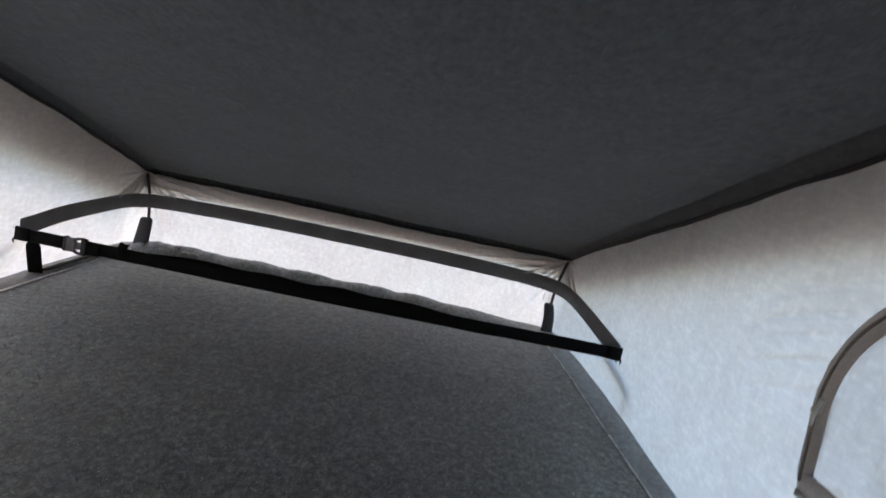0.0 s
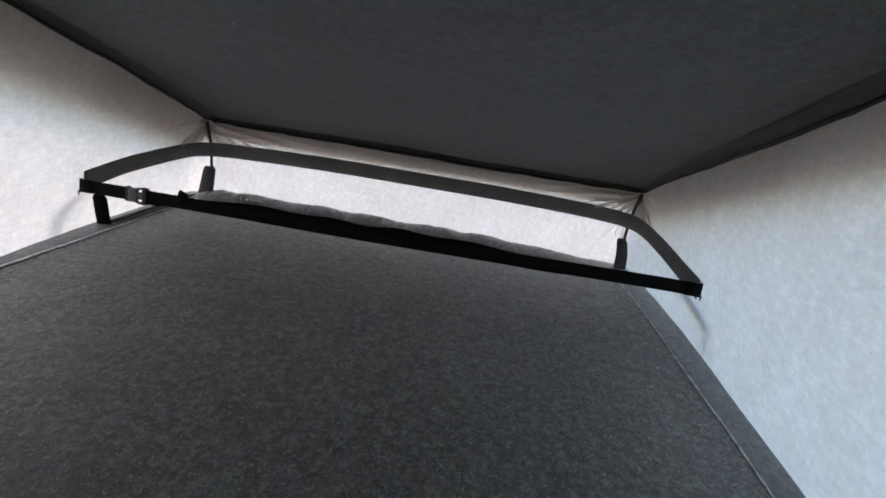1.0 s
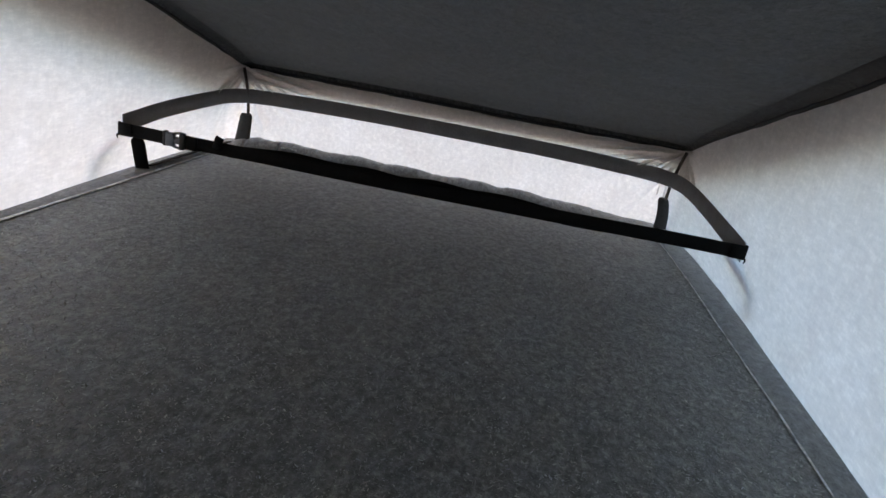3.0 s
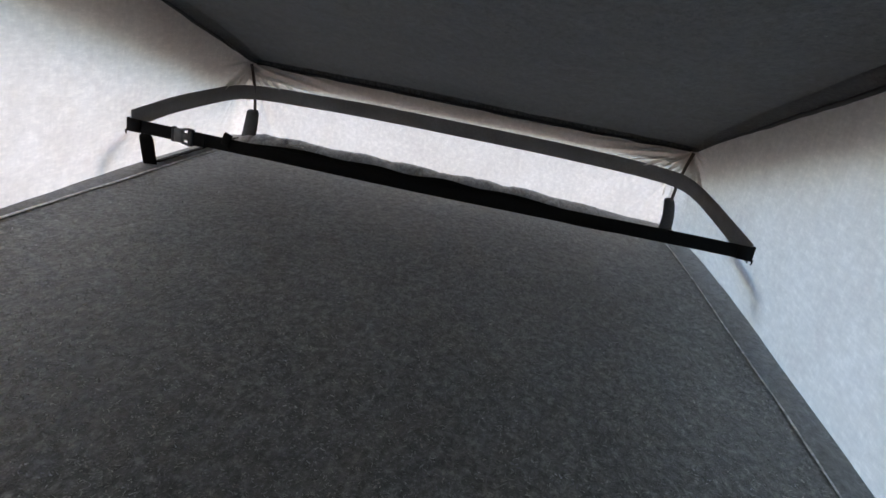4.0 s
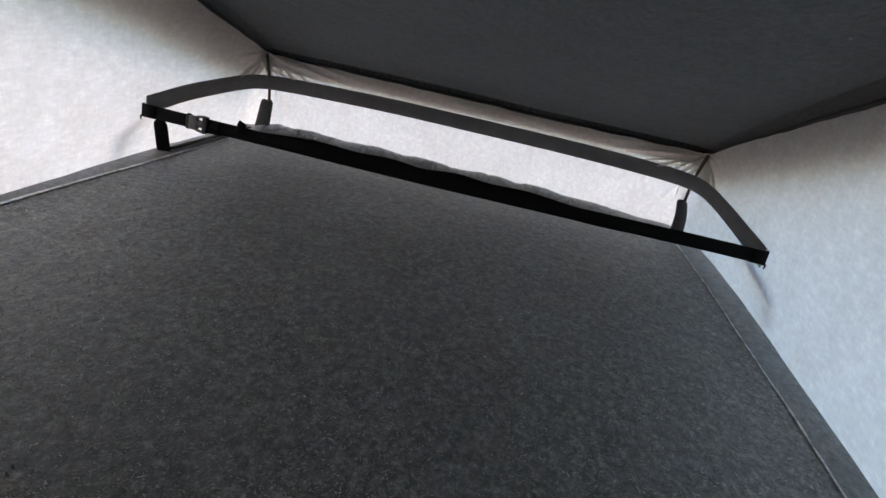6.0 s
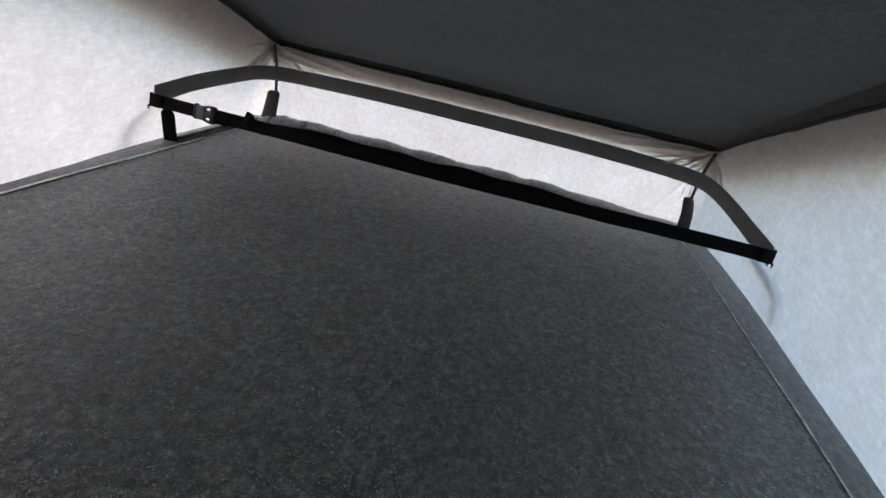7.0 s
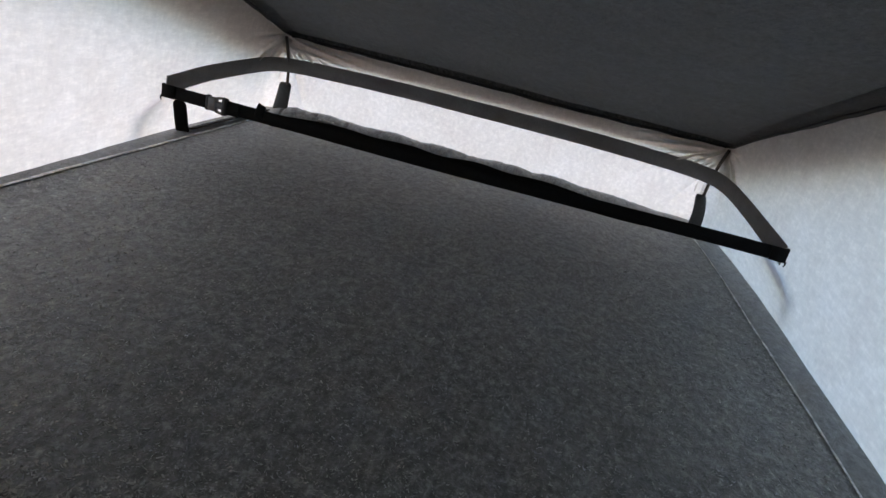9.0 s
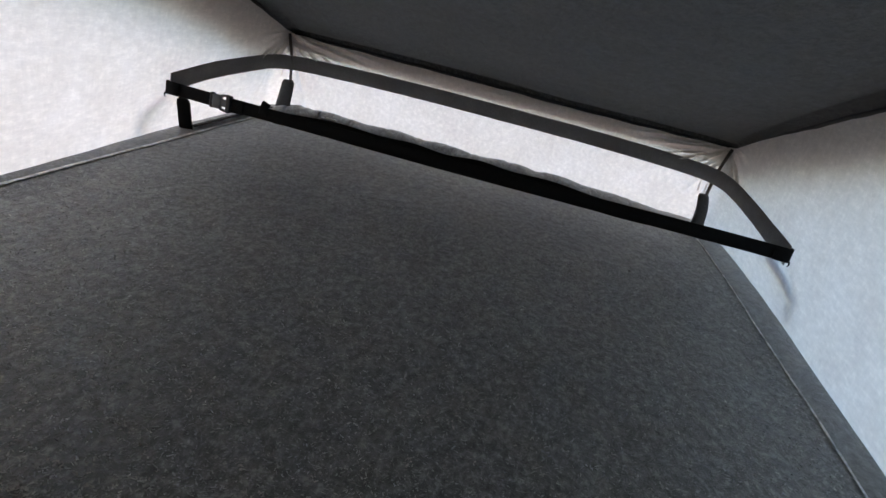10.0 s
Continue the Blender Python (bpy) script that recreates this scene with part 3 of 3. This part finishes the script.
# side-release buckle
bm = bmesh.new()
block(bm, (0.010, 0.010, 0.030), Matrix.Translation(on_strap(-0.4975)), 0.003)
strap_part("buckle_bar", bm, RUBBER, "black strap bar of the buckle")
BX = on_strap(-0.4855, -0.003)
bm = bmesh.new()
block(bm, (0.019, 0.010, 0.027), Matrix.Translation(BX), 0.003)
buckle = strap_part("buckle", bm, PLASTIC, "dark grey plastic side-release buckle")
for dz in (-1, 1):
    bm = bmesh.new()
    block(bm, (0.018, 0.007, 0.0045), Matrix.Translation(BX + Vector((0.0145, 0, dz * 0.0142))) @ pose(0, 0, 0, 0, -10 * dz), 0.0018)
    strap_part("prong", bm, PLASTIC, parent=buckle)
bm = bmesh.new()
block(bm, (0.022, 0.007, 0.014), Matrix.Translation(BX + Vector((0.014, 0, 0))), 0.0025)
strap_part("tongue", bm, PLASTIC, parent=buckle)
bm = bmesh.new()
block(bm, (0.011, 0.012, 0.033), Matrix.Translation(BX + Vector((0.0245, 0, 0))), 0.003)
strap_part("adjuster", bm, RUBBER, "black plastic strap adjuster", parent=buckle)

# a few bright stitches on the puckered border
for x, dy in ((-0.455, 0.0), (-0.443, 0.002), (-0.432, 0.0), (-0.421, 0.001)):
    bm = bmesh.new()
    tube(bm, [(x + 0.002, -0.042 + dy, 0.0175), (x + 0.006, -0.042 + dy, 0.0190), (x + 0.010, -0.042 + dy, 0.0175)], 0.0017, 5)
    part("stitch", bm, THREAD, hem_back, "bright white stitch")

# ---- corner cords with sleeves ----
SPOTS = ((-1, (-0.575, -0.020, 0.006), (-0.570, -0.015, 0.084), (-0.578, -0.027, 0.203)), (1, (0.543, -0.030, 0.006), (0.534, -0.025, 0.082), (0.5563, -0.035, 0.203)))
for side, base, neck, top in SPOTS:
    base, neck, top = Vector(base), Vector(neck), Vector(top)
    cord = thing("corner_cord", base, "brown elastic cord in a dark webbing sleeve at the tent corner", "cord", "corner cords")
    bm = bmesh.new()
    start = neck + Vector((0.006, 0, -0.004))
    pts = [start.lerp(top, f) + Vector((-side * 0.004 * math.sin(math.pi * f), 0.0, 0)) - base for f in (i / 14 for i in range(15))]
    tube(bm, pts, 0.0040, 8)
    part("cord", bm, CORD, cord, "brown elastic cord")
    # flat sleeve, a little wider at its foot, its edges rounded
    bm = bmesh.new()
    rows = []
    for i in range(13):
        f = i / 12
        w = (0.021 - 0.004 * f) * (1 - 0.25 * smoothstep(0.9, 1, f)) * (1 if side < 0 else 0.76)
        mid = base.lerp(neck, f) + Vector((0.004 * math.sin(math.pi * f) * (side > 0), 0.003 * math.sin(2.2 * f), 0)) - base
        rows.append([mid + Vector((w * math.cos(k), 0.0055 * math.sin(k), 0.001 * math.cos(k))) for k in (2 * math.pi * q / 14 for q in range(14))])
    vs = sheet(bm, rows, close=True)
    bm.faces.new(list(reversed(vs[0])))
    bm.faces.new(vs[-1])
    bmesh.ops.recalc_face_normals(bm, faces=bm.faces)
    part("sleeve", bm, LOOP, cord, "dark grey webbing sleeve")

# ---- the pull loop by the floor edge ----
loop = thing("pull_loop", (-0.604, -0.428, 0.004), "black webbing loop standing at the felt border", "loop")
bm = bmesh.new()
pts, outs = [], []
for q in range(25):
    a = q / 24
    up = min(1.0, 2.4 * a, 2.4 * (1 - a))
    lean = Vector((-0.005, -0.014, 0.0)) * up
    bow = 0.0045 * math.cos(math.pi * a) * (0.6 + 0.4 * math.sin(math.pi * a))
    pts.append(Vector((0.5 * bow, -0.86 * bow, 0.001 + 0.066 * smoothstep(0, 1, up) * 0.25 + 0.066 * up * 0.75)) + lean)
    outs.append((0.5 * math.cos(math.pi * a), -0.86 * math.cos(math.pi * a), math.sin(math.pi * a)))
ribbon(bm, pts, [(0.82, 0.55, -0.05)] * 25, lambda f: 0.027 * math.sqrt(1 - 0.75 * max(0.0, (min(1.0, 2.4 * f, 2.4 * (1 - f)) - 0.82) / 0.18) ** 2), 0.0024, outs)
part("tab", bm, STRAP, loop)
# a dark strip along the border, from the loop to the low end
bm = bmesh.new()
pts = [(0.008 + 0.004 * f + 0.002 * wave(f * 7, 0, 0), 0.008 + 0.36 * f, 0.006 + 0.0015 * wave(f * 9, 3, 0)) for f in (i / 24 for i in range(25))]
ribbon(bm, pts, [(1, 0, 0.25)] * 25, 0.020, 0.003, [(-0.25, 0, 1)] * 25)
part("edge_strip", bm, STRAP, loop, "dark strip lying along the border")

# ---- unseen loops added outside to cast soft curved shadows through the cloth ----
for side in (-1, 1):
    e = thing("shadow_loop", (side * 0.64, -0.55, 0.03), "unseen added loop outside that shades a curved streak on the cloth", "loop", "outer loops")
    pts = [(-0.480, 0.090), (-0.510, 0.078), (-0.540, 0.066), (-0.557, 0.050), (-0.560, 0.034), (-0.555, 0.010)]
    if side > 0:
        pts = [(-0.400, 0.085), (-0.446, 0.076), (-0.515, 0.070), (-0.573, 0.060), (-0.592, 0.044), (-0.572, 0.016)]
    bm = bmesh.new()
    line = []
    for i in range(41):
        f = i / 40 * 5
        k = min(4, int(f))
        u = f - k
        q = [pts[max(0, min(5, k + d))] for d in (-1, 0, 1, 2)]
        y, z = (0.5 * (2 * q[1][c] + (q[2][c] - q[0][c]) * u + (2 * q[0][c] - 5 * q[1][c] + 4 * q[2][c] - q[3][c]) * u * u + (3 * q[1][c] - q[0][c] - 3 * q[2][c] + q[3][c]) * u ** 3) for c in (0, 1))
        line.append(Vector((side * (half_low(side, y) + (0.020 if side > 0 else 0.022)), y, z)) - e.location)
    tube(bm, line, 0.0085, 8)
    part("elastic", bm, RUBBER, e)

# ---- zipped window in the right-hand cloth ----
window = thing("window_1", (0.60, -1.48, 0.18), "rounded zipped cloth window, closed, with taupe zip tape", "window")
window["kind"] = "structure"


def window_edge(f):
    """The outline from the lower front corner up, over the arch and down to the lower rear corner."""
    if f < 0.15:
        k = f / 0.15
        return Vector((0, -1.149 + 0.006 * k, 0.183 + 0.077 * k))
    if f > 0.85:
        k = (f - 0.85) / 0.15
        return Vector((0, -1.743 - 0.006 * k, 0.26 - 0.077 * k))
    a = math.pi * (f - 0.15) / 0.70
    return Vector((0, -1.443 + 0.30 * math.cos(a), 0.26 + 0.188 * math.sin(a)))


def wall_x(y, z):
    v = z / roof_edge(0.6, y)
    return half_low(1, y) * (1 - v) + half_top(1, y) * v


def on_wall(p, off):
    q = Vector((wall_x(p.y, p.z) - off, p.y, p.z))
    q.x -= cloth_relief(q.x, q.y, q.z, roof_edge(0.6, q.y), "R")
    return q - window.location


outline = [window_edge(i / 60) for i in range(61)] + [Vector((0, -1.749 + 0.60 * k, 0.183)) for k in (i / 20 for i in range(1, 20))]
bm = bmesh.new()
centre = Vector((0, -1.443, 0.28))
ringset = [[on_wall(centre.lerp(p, s), 0.006 + 0.016 * (1 - s) ** 0.4 * wave(p.y * 9 * s, p.z * 11 * s + 3, 1) + 0.008 * (1 - s) ** 0.5 * wave(p.y * 23 * s, p.z * 31 * s, 5)) for p in outline] for s in [0.06 + 0.94 * k / 26 for k in range(27)]]
vs = sheet(bm, ringset, close=True)
bm.faces.new(vs[0])
part("panel", bm, PANEL_CLOTH, window, "slightly greyer cloth panel")
bm = bmesh.new()
n = len(outline)
inner, outer = [], []
for i, p in enumerate(outline):
    d = (outline[(i + 1) % n] - outline[i - 1]).normalized()
    o = Vector((0, d.z, -d.y))
    if o.dot(p - centre) < 0:
        o = -o
    inner.append(p - o * 0.011)
    outer.append(p + o * 0.010)
rows = [[on_wall(p, 0.009) for p in outer], [on_wall(p, 0.012) for p in outer], [on_wall(p, 0.013) for p in outline], [on_wall(p, 0.012) for p in inner], [on_wall(p, 0.008) for p in inner]]
sheet(bm, rows, close=True)
part("zip_tape", bm, ZIP_TAPE, window, "taupe zip tape")
bm = bmesh.new()
tube(bm, [on_wall(p, 0.014) for p in outline[:61]], 0.0017, 6)
part("zip_coil", bm, COIL, window, "brown zip coil")
bm = bmesh.new()
edge = [on_wall(Vector((0, -1.144 - 0.60 * k, 0.169 + 0.002 * math.sin(9 * k))), 0.011) for k in (i / 30 for i in range(31))]
ribbon(bm, edge, [(0, 0, 1)] * 31, 0.009, 0.003, [(-1, 0, 0)] * 31)
part("flap_edge", bm, PANEL_CLOTH, window, "pale folded edge below the zip")
bm = bmesh.new()
zp = on_wall(Vector((0, -1.147, 0.262)), 0.013)
block(bm, (0.006, 0.009, 0.017), Matrix.Translation(zp) @ pose(0, 0, 0, 10), 0.0025)
block(bm, (0.004, 0.006, 0.006), Matrix.Translation(zp + Vector((-0.004, 0.004, -0.006))), 0.0018)
slider = part("zip_slider", bm, METAL, window, "bright metal zip slider")
bm = bmesh.new()
block(bm, (0.0025, 0.006, 0.020), Matrix.Translation(zp + Vector((-0.004, 0.000, -0.011))) @ pose(0, 0, 0, -8, 8), 0.001)
part("zip_pull", bm, METAL, slider)

# ---- the nap of the floor felt: matted tufts of fibre ----
rng = np.random.default_rng(7)
count = 48000
ys = -1.38 + 0.9 * rng.random(count) ** 1.8
us = rng.random(count)
lo = np.array([hem_x(-1, y) + 0.006 for y in np.linspace(-1.45, 0, 200)])
hi = np.array([hem_x(1, y) - 0.006 for y in np.linspace(-1.45, 0, 200)])
grid = np.linspace(-1.45, 0, 200)
xs = np.interp(ys, grid, lo) * (1 - us) + np.interp(ys, grid, hi) * us
turn = rng.random(count) * 2 * np.pi
tall = 0.0002 + 0.0010 * rng.random(count)
wide = 0.0005 + 0.0008 * rng.random(count)
lean = 0.0022 * rng.standard_normal((count, 2))
bed = np.array([floor_z(x, y) * smoothstep(0, 0.05, min(u, 1 - u) * 1.18) for x, y, u in zip(xs.tolist(), ys.tolist(), us.tolist())]) + 0.0008
foot = np.stack([xs, ys, bed], 1)
across = np.stack([np.cos(turn) * wide, np.sin(turn) * wide, np.zeros(count)], 1)
tip = foot + np.concatenate([lean, (tall + 0.0004)[:, None]], 1)
verts = np.stack([foot - across, foot + across, tip + across * 0.6, tip - across * 0.6], 1).reshape(-1, 3)
me = bpy.data.meshes.new("floor_nap")
me.from_pydata(verts.tolist(), [], np.arange(count * 4).reshape(-1, 4).tolist())
me.materials.append(NAP)
nap = new("floor_nap", me)
nap.parent = floor
nap["kind"] = "stuff"
nap["label"] = "flecked nap of grey fibres on the floor felt"
